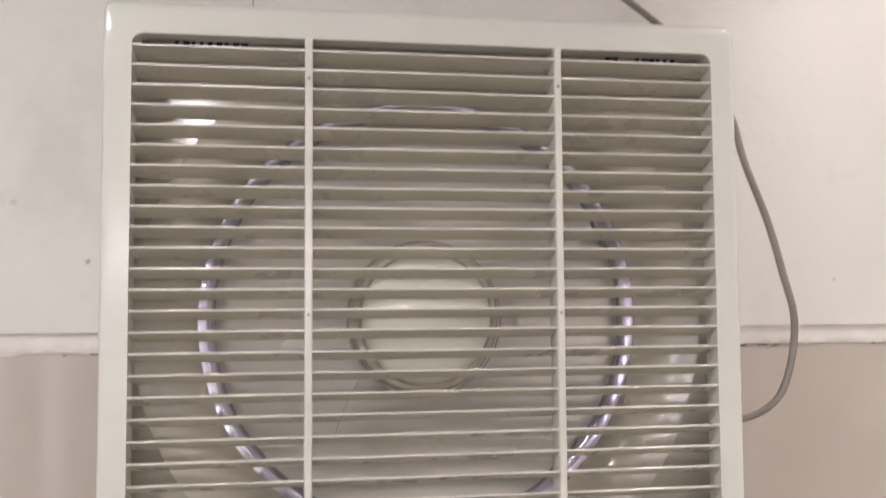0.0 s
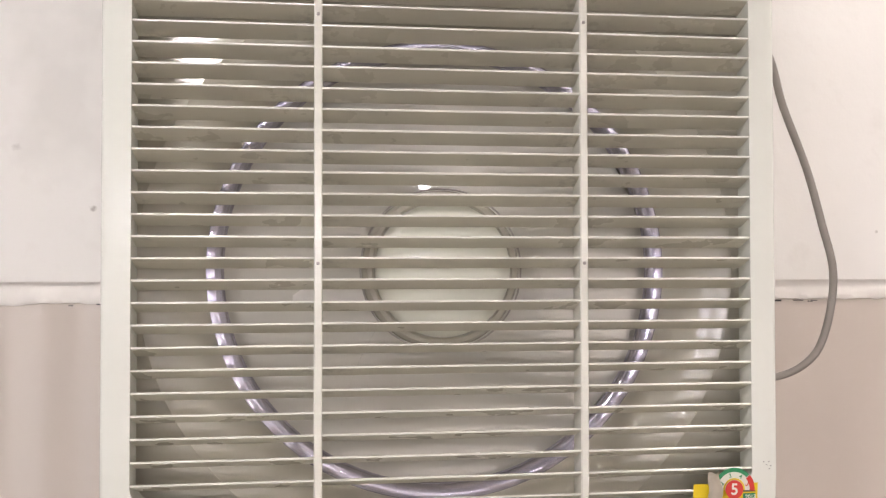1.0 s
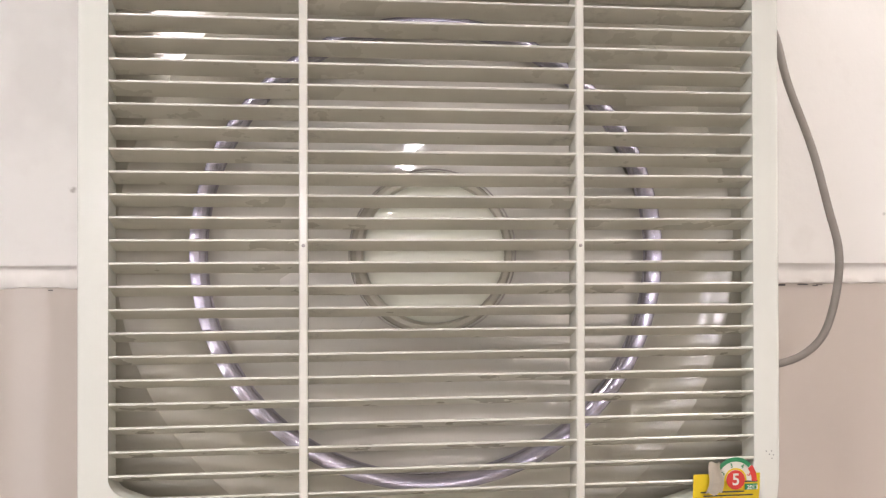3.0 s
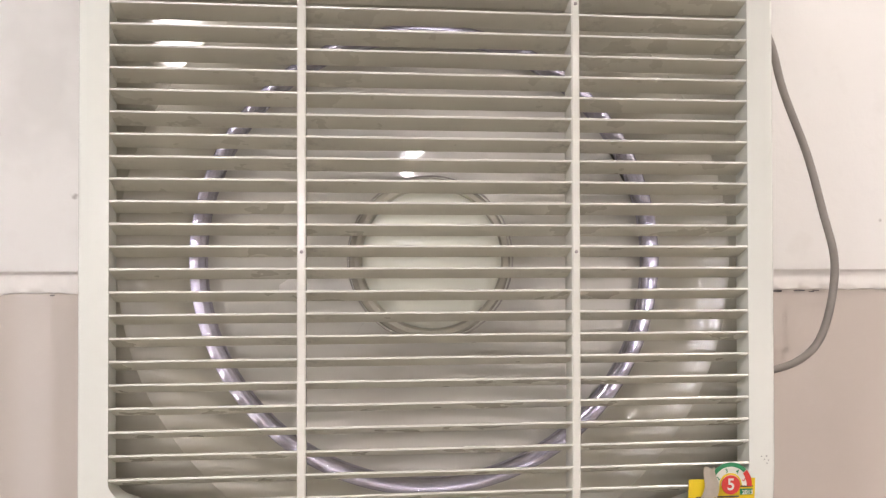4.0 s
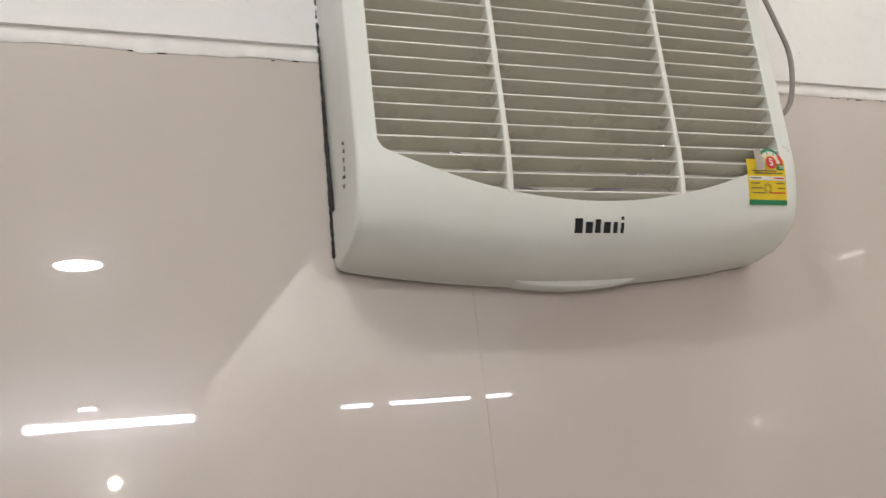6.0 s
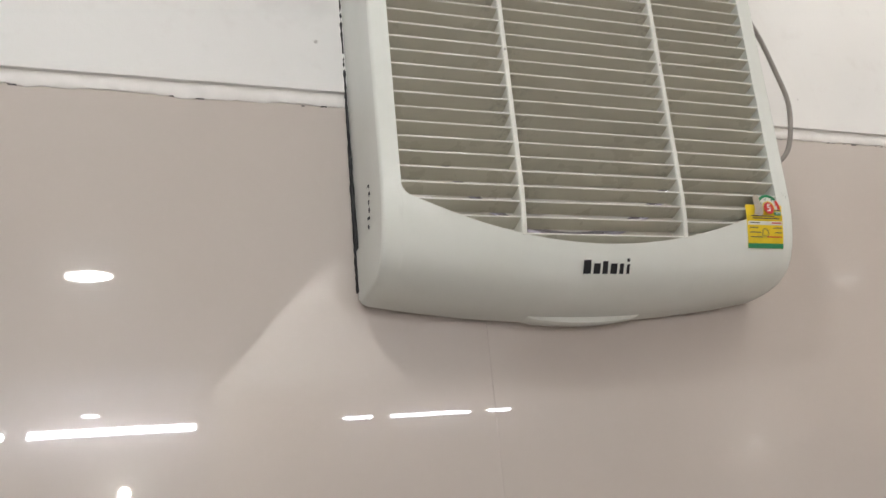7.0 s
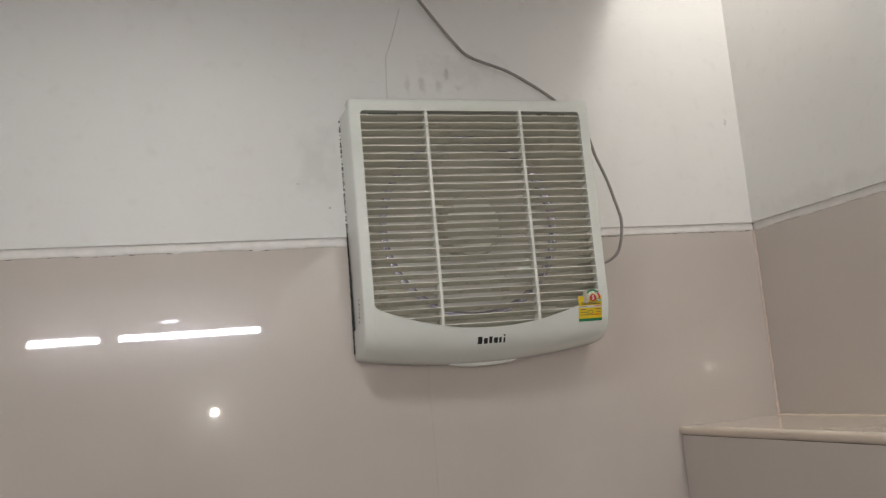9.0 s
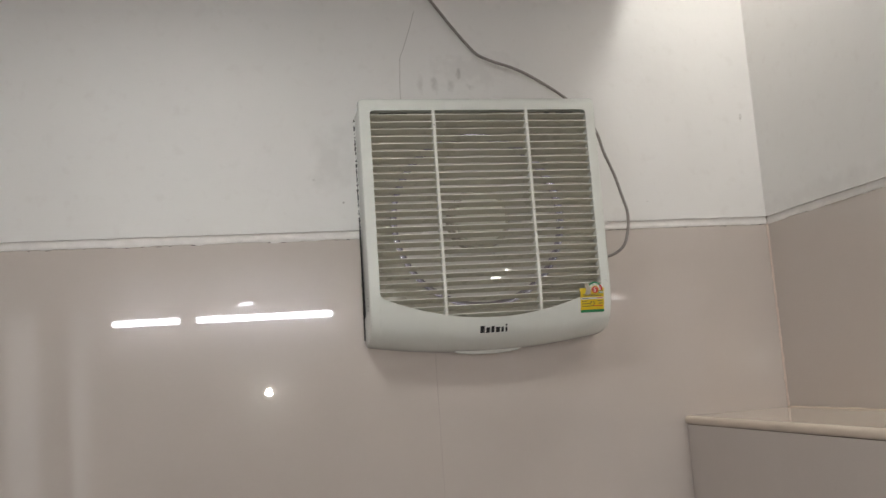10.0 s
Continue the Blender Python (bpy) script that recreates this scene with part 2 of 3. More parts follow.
add_box(bm, (TRAY_X - 0.02, SOUTH - 0.1, CEIL + 0.1), (TRAY_X, -0.003, TRAY_CEIL))
add_box(bm, (WEST - 0.1, SOUTH - 0.1, TRAY_CEIL), (FAR_EAST + 0.1, 0.12, TRAY_CEIL + 0.1))
add_box(bm, (TRAY_X, SOUTH, CEIL), (FAR_EAST, SOUTH + 0.02, TRAY_CEIL))
ceiling = single("ceiling", bm, CEILING, kind="structure")


def ragged_band(name, along, parent, start, end):
    """White filler between tile and plaster, smeared unevenly over the tile's top edge. along: 'x' or 'y'."""
    rng = random.Random(name)
    bm = bmesh.new()
    rows, n = [], int((end - start) / 0.004)
    drop = 0.0
    for i in range(n + 1):
        s = start + (end - start) * i / n
        drop = 0.8 * drop + rng.uniform(-0.0006, 0.0007) + (rng.random() < 0.04) * rng.uniform(-0.0015, 0.002)
        low = TILE_TOP - 0.0006 - max(-0.0006, min(0.003, drop))
        lift = 0.0012 + 0.0006 * noise.noise((s * 22, 0.3, 0.1))
        prof = [(0.0015, PLASTER_FOOT + 0.001), (0.0010, PLASTER_FOOT - 0.0018), (-lift * 0.5, PLASTER_FOOT - 0.0045), (-lift, TILE_TOP + 0.004),
                (-lift, TILE_TOP), (-0.0006, low), (0.0015, low - 0.0002)]
        rows.append([(s, y, z) if along == "x" else (EAST + y, s, z) for y, z in prof])
    grid(bm, rows)
    return part(name, bm, FILLER, parent, smooth=50)


ragged_band("joint_filler", "x", wall_north, WEST, EAST - 0.002)
ragged_band("joint_filler", "y", wall_east, TURN_Y, -0.002)

# dark flecks of old dirt along the smeared edge
rng = random.Random(5)
bm = bmesh.new()
for i in range(46):
    x = rng.choice((rng.uniform(-0.95, -0.22), rng.uniform(0.23, 0.57)))
    w, h = rng.uniform(0.0015, 0.008), rng.uniform(0.0004, 0.0010)
    z = TILE_TOP - 0.0008 - rng.uniform(0, 0.0012)
    add_box(bm, (x, -0.0009, z - h), (x + w, 0.0, z))
single("joint_dirt", bm, PENCIL, kind="structure")

# the ledge boxed out along the east wall, with a rounded stone top
LEDGE_X, LEDGE_Z = 0.370, 1.605
bm = box((LEDGE_X + 0.006, TURN_Y, 0), (EAST, -0.001, LEDGE_Z - 0.016))
ledge = single("ledge_wall", bm, GROUT, kind="structure")
bm = bmesh.new()
prof = [(EAST - 0.001, LEDGE_Z), (LEDGE_X + 0.006, LEDGE_Z)]
prof += [(LEDGE_X + 0.004 - 0.008 * math.sin(a), LEDGE_Z - 0.008 + 0.008 * math.cos(a)) for a in (math.pi * k / 10 for k in range(11))]
prof += [(LEDGE_X + 0.006, LEDGE_Z - 0.016), (EAST - 0.001, LEDGE_Z - 0.016)]
vs = grid(bm, [[(x, y, z) for x, z in prof] for y in (TURN_Y, -0.9, -0.3, -0.0015)], close_cols=True)
bm.faces.new(vs[0]), bm.faces.new(vs[-1])
part("ledge_top", bm, STONE, ledge, "polished cream stone top with rounded nosing", smooth=40)
single("corner_filler", sweep(spline([(EAST - 0.002, -0.8, LEDGE_Z), (EAST - 0.002, -0.3, LEDGE_Z + 0.0005), (EAST - 0.003, -0.004, LEDGE_Z)], 12), lambda i: 0.0022 + 0.0008 * math.sin(i * 1.7)), STONE, kind="structure", smooth=60)

line = [Vector((EAST - 0.001 + 0.0006 * math.sin(k * 1.3), -0.001 - 0.0005 * math.sin(k * 2.1), 1.606 + 0.349 * k / 60)) for k in range(61)]
single("corner_joint", sweep(line, lambda i: 0.0022 + 0.0006 * math.sin(i * 0.9) + 0.0004 * math.sin(i * 2.3), 8), JOINT, kind="structure", smooth=60)

# ---- the exhaust fan ----
HALF, OPEN, TOP, BOTTOM_IN, FRONT = 0.2105, 0.193, 2.181, 1.845, -0.088
OPEN_TOP, MULLION_X = 2.159, 0.083
fan = thing("exhaust_fan", (0, 0, 1.74), "ivory plastic wall exhaust fan with slatted grille on tiled wall", "exhaust fan")


def edge_rise(x, start, end, amount):
    u = max(0.0, (abs(x) - start) / (end - start))
    return amount * (1 - math.sqrt(max(0.0, 1 - min(1, u) ** 2)))


def lip_foot(x):
    return 1.745 + 0.0185 * (x / 0.21) ** 2 + edge_rise(x, 0.2035, HALF, 0.005)


def open_foot(x):
    return 1.800 + 0.041 * (x / OPEN) ** 2 + edge_rise(x, OPEN - 0.007, OPEN, 0.007)


LIP = ((0, -0.088), (0.2, -0.0868), (0.45, -0.0825), (0.62, -0.0775), (0.75, -0.071), (0.85, -0.062), (0.92, -0.051), (0.97, -0.036), (0.992, -0.02), (1.0, -0.006))


def cover_y(x, z):
    """How far the cover's face stands out at x, z."""
    f = max(0.0, min(1.0, (BOTTOM_IN - z) / (BOTTOM_IN - lip_foot(x))))
    return float(np.interp(f, [a for a, _ in LIP], [b for _, b in LIP]))


def cover_mesh():
    bm = bmesh.new()
    xs = [OPEN * k / 26 for k in range(27)] + [OPEN - 0.007 + 0.007 * math.sin(k * math.pi / 12) for k in range(1, 6)]
    xs += [0.197, 0.201, 0.2045, 0.2075] + [0.2075 + 0.003 * math.sin(k * math.pi / 12) for k in range(1, 7)]
    xs = sorted({round(s * x, 5) for x in xs for s in (-1, 1)})
    cols, inner = [], []
    for x in xs:
        ins = abs(x) <= OPEN + 1e-6
        pull = edge_rise(x, 0.2075, HALF, 0.003)
        top_in = OPEN_TOP - edge_rise(min(abs(x), OPEN), OPEN - 0.007, OPEN, 0.007)
        foot = open_foot(min(abs(x), OPEN))
        drop = edge_rise(x, 0.203, HALF, 0.005)
        col = [(-0.062, TOP - drop), (-0.080, TOP - drop), (-0.0845, TOP - drop - 0.0012), (-0.087, TOP - drop - 0.004), (FRONT, TOP - drop - 0.008), (FRONT, top_in)]
        k_in = len(col) - 1
        for s in (0, 0.1, 0.2, 0.32, 0.45, 0.57, 0.68, 0.77, 0.83, 0.88, 0.92, 0.95, 0.97, 0.985, 0.994, 1.0):
            z = foot + (lip_foot(x) - foot) * s
            col.append((cover_y(x, z), z))
        col = [(x, min(y + pull * y / FRONT, -0.003), z) for y, z in col]
        cols.append([bm.verts.new(p) for p in col])
        inner.append(ins)
    last = len(cols[0]) - 1
    for i in range(len(cols) - 1):
        for j in range(last):
            if j == k_in and inner[i] and inner[i + 1]:
                continue
            bm.faces.new((cols[i][j], cols[i + 1][j], cols[i + 1][j + 1], cols[i][j + 1]))
    for col in (cols[0], cols[-1]):        # the sides, wrapped back over the housing
        back = [bm.verts.new((v.co.x, max(v.co.y, -0.062 + 0.061 * min(1.0, max(0.0, (1.818 - v.co.z) / 0.004))), v.co.z)) for v in col]
        for j in range(last):
            bm.faces.new((col[j], col[j + 1], back[j + 1], back[j]))
    ring = [c[k_in] for c, s in zip(cols, inner) if s] + [c[k_in + 1] for c, s in zip(reversed(cols), reversed(inner)) if s]
    deep = [bm.verts.new((v.co.x * 0.997, v.co.y + 0.016, v.co.z)) for v in ring]
    for i in range(len(ring)):
        k = (i + 1) % len(ring)
        bm.faces.new((ring[i], ring[k], deep[k], deep[i]))
    bmesh.ops.remove_doubles(bm, verts=bm.verts, dist=1e-6)
    return bm


cover = part("front_cover", cover_mesh(), COVER, fan, "ivory cover with bowed lower lip", smooth=35)

# housing: a shallow box behind the cover
bm = bmesh.new()
xs = [-0.208 + 0.416 * k / 40 for k in range(41)]
outline = [(x, lip_foot(x) + 0.036) for x in xs] + [(0.208, 2.172), (0.2035, 2.178), (-0.2035, 2.178), (-0.208, 2.172)]
inside = [(x * 0.984, z + (0.003 if z < 2 else -0.003)) for x, z in outline]
rows = [[(x, y, z) for x, z in o] for o, y in ((outline, 0.0), (outline, -0.066), (inside, -0.066), (inside, 0.0))]
grid(bm, rows, close_rows=True, close_cols=True)
housing = part("housing", bm, COVER, fan, smooth=30)
rows = []
for k in range(25):
    x = -0.06 + 0.12 * k / 24
    z = lip_foot(x) - 0.0052 * math.sqrt(max(0, 1 - (x / 0.06) ** 2))
    rows.append([(x, -0.024, lip_foot(x) + 0.008), (x, -0.024, z + 0.0015), (x, -0.021, z), (x, -0.002, z + 0.002), (x, -0.002, lip_foot(x) + 0.006)])
bm = bmesh.new()
grid(bm, rows, close_cols=True)
part("drip_tab", bm, COVER, fan, smooth=40)

# moulded markings inside the housing's top, as short dark bars
rng = random.Random(13)
for start, count in ((-0.171, 9), (0.128, 2), (0.150, 6)):
    for k in range(count):
        w = rng.uniform(0.002, 0.0048)
        part("marking", box((start + 0.0054 * k, -0.0575, 2.1600 + rng.uniform(0, 0.002)), (start + 0.0054 * k + w, -0.0560, 2.1665 - rng.uniform(0, 0.002))), INK, housing)
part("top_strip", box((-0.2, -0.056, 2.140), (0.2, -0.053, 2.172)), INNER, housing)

# bell mouth, throat and ring
CENTRE = (0.0, FAN_Z)
bm = bmesh.new()
rows = []
n = 96
for k in range(n):
    a = 2 * math.pi * k / n
    c, s = math.cos(a), math.sin(a)
    far = min(0.2045 / abs(c) if abs(c) > 1e-6 else 9, (0.196 if s > 0 else 0.190) / abs(s) if abs(s) > 1e-6 else 9)
    far = max(far, 0.1985)
    prof = [(far, -0.050), (0.1985, -0.050), (0.1975, -0.0505), (0.1955, -0.0495)]
    prof += [(0.1945 - 0.0385 * math.sin(t), -0.049 + 0.032 * (1 - math.cos(t))) for t in (math.pi / 2 * m / 8 for m in range(1, 9))]
    rows.append([(r * c, y, FAN_Z + r * s) for r, y in prof])
grid(bm, rows, close_rows=True)
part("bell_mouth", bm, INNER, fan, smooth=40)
part("throat", lathe([(0.1562, -0.018), (0.1545, -0.012), (0.1545, 0.078)], CENTRE), BLADE, fan, "glossy pale throat", smooth=40)
part("throat_ring", lathe([(0.1560 + 0.0095 * math.cos(t), -0.0195 + 0.0065 * math.sin(t)) for t in (2 * math.pi * m / 20 for m in range(21))], CENTRE), STEEL, fan, "pale steel ring round the throat", smooth=50)

# rotor at rest
hub = part("hub", lathe([(0.0, -0.0468), (0.022, -0.0464), (0.036, -0.0452), (0.0420, -0.043), (0.0450, -0.040), (0.0462, -0.036), (0.0462, -0.031)], CENTRE, 64), HUB, fan, "cream domed hub cap", smooth=50)
part("collar", lathe([(0.0462, -0.031), (0.0480, -0.033), (0.0510, -0.0325), (0.0530, -0.029), (0.0545, -0.022), (0.0545, 0.030), (0.02, 0.034)], CENTRE, 64), INNER, fan, smooth=45)
# thin grey ring that draws in the shade of the collar's gap
part("collar_gap_line", lathe([(0.0554 + 0.0006 * math.cos(t), -0.027 + 0.0006 * math.sin(t)) for t in (2 * math.pi * m / 8 for m in range(9))], CENTRE, 64), CRACK, fan, smooth=60)


def blade_mesh():
    bm = bmesh.new()
    faces = []
    for side in (0, 1):
        rows = []
        for i in range(9):
            u = i / 8
            r = 0.054 + 0.0985 * u
            half = radians(37)
            rows.append([])
            for j in range(9):
                v = j / 8 * 2 - 1
                a = v * half + 0.35 * u
                y = 0.001 + v * 0.0015 + side * 0.002 - 0.8 * (r - 0.054) ** 2
                edge = 0.004 * max(0.0, u - 0.8) * 5 * v * v
                rows[-1].append(((r - edge) * math.cos(a), y, FAN_Z + (r - edge) * math.sin(a)))
        faces.append(grid(bm, rows))
    a, b = faces
    loop_a = a[0] + [r[-1] for r in a[1:]] + a[-1][-2::-1] + [r[0] for r in a[-2:0:-1]]
    loop_b = b[0] + [r[-1] for r in b[1:]] + b[-1][-2::-1] + [r[0] for r in b[-2:0:-1]]
    for i in range(len(loop_a)):
        k = (i + 1) % len(loop_a)
        bm.faces.new((loop_a[i], loop_a[k], loop_b[k], loop_b[i]))
    return bm


for k in range(5):
    bm = blade_mesh()
    bmesh.ops.rotate(bm, verts=bm.verts, cent=(0, 0, FAN_Z), matrix=Matrix.Rotation(radians(100 + 72 * k), 3, "Y"))
    part("blade", bm, BLADE, fan, smooth=50)

# shutter flaps hanging closed behind the rotor, and its frame
bm = bmesh.new()
for a, b in (((-0.174, 0.078, FAN_Z - 0.174), (-0.160, 0.118, FAN_Z + 0.174)), ((0.160, 0.078, FAN_Z - 0.174), (0.174, 0.118, FAN_Z + 0.174)),
             ((-0.160, 0.078, FAN_Z + 0.160), (0.160, 0.118, FAN_Z + 0.174)), ((-0.160, 0.078, FAN_Z - 0.174), (0.160, 0.118, FAN_Z - 0.160))):
    add_box(bm, a, b)
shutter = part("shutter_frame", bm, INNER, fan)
# each flap is a shallow trough, its middle set back
for k in range(4):
    z = FAN_Z + 0.162 - 0.081 * k
    front = []
    for j in range(11):
        u = j / 10
        lean = radians(-4.5 + 13 * u)
        front.append((front[-1][0] - 0.0084 * math.tan(lean), front[-1][1] - 0.0084) if front else (0.094, z))
    back = [(y + 0.0016, zz) for y, zz in reversed(front)]
    bm = bmesh.new()
    vs = grid(bm, [[(x, y, zz) for y, zz in front + back] for x in (-0.159, 0.0, 0.159)], close_cols=True)
    bm.faces.new(vs[0]), bm.faces.new(vs[-1])
    part("shutter_flap", bm, FLAP, shutter, "pale metal shutter flap", smooth=30)

# grille: sloping slats and two uprights
PITCH, FIRST = 0.01318, 2.1515


def slat_mesh(z, x0, x1):
    bm = bmesh.new()
    inset = cover_y(0.12, z) - FRONT + 0.0008 if z < BOTTOM_IN else 0.0
    prof = [(FRONT + 0.0004, z + 0.0006), (FRONT, z + 0.0002), (FRONT + 0.0001, z - 0.0006), (FRONT + 0.0009, z - 0.0009),
            (FRONT + 0.0148, z - 0.0063), (FRONT + 0.0150, z - 0.0053), (FRONT + 0.0022, z + 0.0005)]
    xs = [x0 + (x1 - x0) * k / 8 for k in range(9)]
    sag = random.Random(int(z * 1e5)).uniform(-0.00025, 0.00025)
    vs = grid(bm, [[(x, y + inset, zz + sag * (1 - (x / 0.193) ** 2)) for y, zz in prof] for x in xs], close_cols=True)
    bm.faces.new(vs[0]), bm.faces.new(vs[-1])
    for f in bm.faces:          # the moulded front edge, lighter than the body, which carries the underside's shade
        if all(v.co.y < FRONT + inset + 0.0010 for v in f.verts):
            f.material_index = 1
    return bm


for k in range(27):
    z = FIRST - k * PITCH + 0.016 * (k / 25) * (1 - k / 25)
    reach = OPEN - 0.0003
    if z < 1.846:
        reach = min(reach, OPEN * math.sqrt(max(0.0, (z - 1.8 + 0.0005) / 0.041)) + 0.001)
    if z > OPEN_TOP - 0.007:
        reach = OPEN - 0.002
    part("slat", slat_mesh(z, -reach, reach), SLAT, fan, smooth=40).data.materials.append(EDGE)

for x in (-MULLION_X, MULLION_X):
    low = open_foot(x) - 0.001
    rows = []
    for z in (low, low + 0.01, 1.822, 1.834, 1.846, 1.95, 2.05, OPEN_TOP + 0.0005):
        y = cover_y(x, z)
        rows.append([(x - 0.0026, y + 0.0165, z), (x - 0.0026, y + 0.0004, z), (x - 0.0018, y - 0.0006, z), (x + 0.0018, y - 0.0006, z), (x + 0.0026, y + 0.0004, z), (x + 0.0026, y + 0.0165, z)])
    bm = bmesh.new()
    vs = grid(bm, rows, close_cols=True)
    bm.faces.new(vs[0]), bm.faces.new(vs[-1])
    bar = part("upright", bm, EDGE, fan, smooth=30)
    for z in (2.133, 1.981):
        part("rivet", lathe([(0.0, FRONT - 0.0014), (0.0008, FRONT - 0.0013), (0.0011, FRONT - 0.0009), (0.0011, FRONT - 0.0003)], (x, z), 12), CRACK, bar, "small grey rivet", smooth=60)


# printed maker's mark, as plain dark shapes
def on_cover(bm, x0, x1, z0, z1, lift=0.0006, nx=6, nz=4, slant=0.0):
    """A thin print or sticker that follows the cover's face."""
    rows = []
    for i in range(nx + 1):
        x = x0 + (x1 - x0) * i / nx
        rows.append([(x + slant * (z0 + (z1 - z0) * j / nz - z0), cover_y(x, z0 + (z1 - z0) * j / nz) - lift, z0 + (z1 - z0) * j / nz) for j in range(nz + 1)])
    grid(bm, rows)
    return bm


for x0, x1, z0, z1 in ((-0.0255, -0.0180, 1.7745, 1.7858), (-0.0152, -0.0085, 1.7745, 1.7830), (-0.0062, -0.0008, 1.7745, 1.7850),
                       (0.0020, 0.0087, 1.7745, 1.7830), (0.0113, 0.0155, 1.7745, 1.7830), (0.0186, 0.0218, 1.7745, 1.7824), (0.0188, 0.0216, 1.7846, 1.7874)):
    part("printed_mark", on_cover(bmesh.new(), x0, x1, z0, z1, nx=2, nz=3), INK, cover, "black printed shape")

# faded handwriting on the housing's side, as short strokes
rng = random.Random(9)
for k in range(8):
    z = 1.860 - k * 0.0068
    y = -0.047 + 0.0016 * k * 0.8
    for m in range(2):
        dz, dy = rng.uniform(0.0020, 0.0040), rng.uniform(-0.0022, 0.0022)
        part("pen_stroke", box((-0.2086, y + dy - 0.0006, z - dz + m * 0.0012), (-0.2079, y + dy + 0.0006 + m * 0.0013, z + m * 0.0005)), INK, housing)

# energy label, half peeled
label = part("energy_label", on_cover(bmesh.new(), 0.1535, 0.1965, 1.7985, 1.8402, 0.0007), YELLOW, cover, "yellow energy rating label, peeling at one corner")
LY = FRONT - 0.0012


def disc_part(name, centre, r0, r1, a0, a1, material, lift):
    bm = bmesh.new()
    n = 20
    grid(bm, [[(centre[0] + r * math.cos(a), LY - lift, centre[1] + r * math.sin(a)) for r in (r0, r1)] for a in (radians(a0 + (a1 - a0) * k / n) for k in range(n + 1))])
    return part(name, bm, material, label)


DIAL = (0.1800, 1.8365)
disc_part("dial", DIAL, 0.0, 0.0138, -5, 185, PAPER, 0.0)
disc_part("dial_rim", DIAL, 0.0112, 0.0138, 42, 185, GREEN, 0.0003)
disc_part("dial_end", DIAL, 0.0104, 0.0138, -5, 40, RED, 0.0003)
disc_part("dial_band", DIAL, 0.0062, 0.0072, -5, 185, YELLOW, 0.0003)
disc_part("rating_disc", DIAL, 0.0, 0.0060, -180, 180, RED, 0.0006)


def number(text, size, x, z, material, turn=0.0):
    curve = bpy.data.curves.new("number", "FONT")
    curve.body, curve.size, curve.align_x, curve.align_y = text, size, "CENTER", "CENTER"
    curve.offset = size * 0.02
    curve.materials.append(material)
    ob = new("number", curve)
    ob.matrix_basis = Matrix.Translation(Vector((x, LY - 0.0009, z)) - origin(label)) @ pose(0, 0, 0, 90, 0, 0) @ pose(0, 0, 0, 0, 0, turn)
    ob.parent = label


number("5", 0.0100, DIAL[0], DIAL[1], PAPER)
number("2", 0.0034, DIAL[0] - 0.0082, DIAL[1] + 0.0042, GREEN, 52)
number("3", 0.0036, DIAL[0] - 0.0028, DIAL[1] + 0.0088, GREEN, 14)
number("4", 0.0036, DIAL[0] + 0.0042, DIAL[1] + 0.0082, GREEN, -24)
number("5", 0.0034, DIAL[0] + 0.0085, DIAL[1] + 0.0030, RED, -60)
part("year_box", on_cover(bmesh.new(), 0.1866, 0.1948, 1.8298, 1.8336, 0.0011, 3, 2), GREEN, label)
number("2013", 0.0036, 0.1907, 1.8317, PAPER)
part("year_line", on_cover(bmesh.new(), 0.1866, 0.1948, 1.8346, 1.8355, 0.0011, 3, 1), PENCIL, label)
bm = on_cover(bmesh.new(), 0.1535, 0.1965, 1.7985, 1.8030, 0.0011)
part("green_foot", bm, GREEN, label)
bm = on_cover(bmesh.new(), 0.1545, 0.1955, 1.8205, 1.8240, 0.0011)
part("white_strip", bm, PAPER, label)
for x0, x1, z in ((0.158, 0.186, 1.8285), (0.160, 0.192, 1.8262), (0.156, 0.168, 1.8218), (0.156, 0.166, 1.8172), (0.156, 0.169, 1.8128), (0.156, 0.171, 1.8085), (0.184, 0.194, 1.8172), (0.186, 0.194, 1.8128)):
    part("print_line", on_cover(bmesh.new(), x0, x1, z, z + 0.0009, 0.0014, 3, 1), PENCIL, label)
for x0, x1, z in ((0.182, 0.194, 1.8218), (0.176, 0.194, 1.8085)):
    part("print_line", on_cover(bmesh.new(), x0, x1, z, z + 0.0012, 0.0014, 3, 1), RED, label)
for r in (0.0028, 0.0040):
    bm = bmesh.new()
    grid(bm, [[(0.1745 + q * math.cos(a), cover_y(0.1745, 1.813 + q * math.sin(a)) - 0.0014, 1.813 + q * math.sin(a)) for q in (r, r + 0.0004)] for a in (2 * math.pi * k / 16 for k in range(17))])
    part("stamp_ring", bm, PENCIL, label)
bm = bmesh.new()
rows = []
for i in range(9):
    u = i / 8
    z = 1.8285 + 0.0195 * u
    rows.append([(0.1640 + 0.0068 * w + 0.0015 * math.sin(5 * u) - 0.004 * (1 - u) * (1 - w), LY - 0.0012 - 0.0035 * math.sin(math.pi * w) * (0.4 + u) * 0.7, z + 0.001 * math.sin(9 * w)) for w in (k / 6 for k in range(7))])
grid(bm, rows)
part("torn_flap", bm, TORN, label, "curled torn paper flap", smooth=60)

# tiny fly specks on the cover
for x, z in ((0.2005, 1.853), (0.2025, 1.851), (0.2042, 1.8485), (0.2052, 1.8505), (0.204, 1.853)):
    part("speck", box((x, FRONT - 0.0003, z), (x + 0.0005, FRONT + 0.0002, z + 0.0005)), INK, cover)

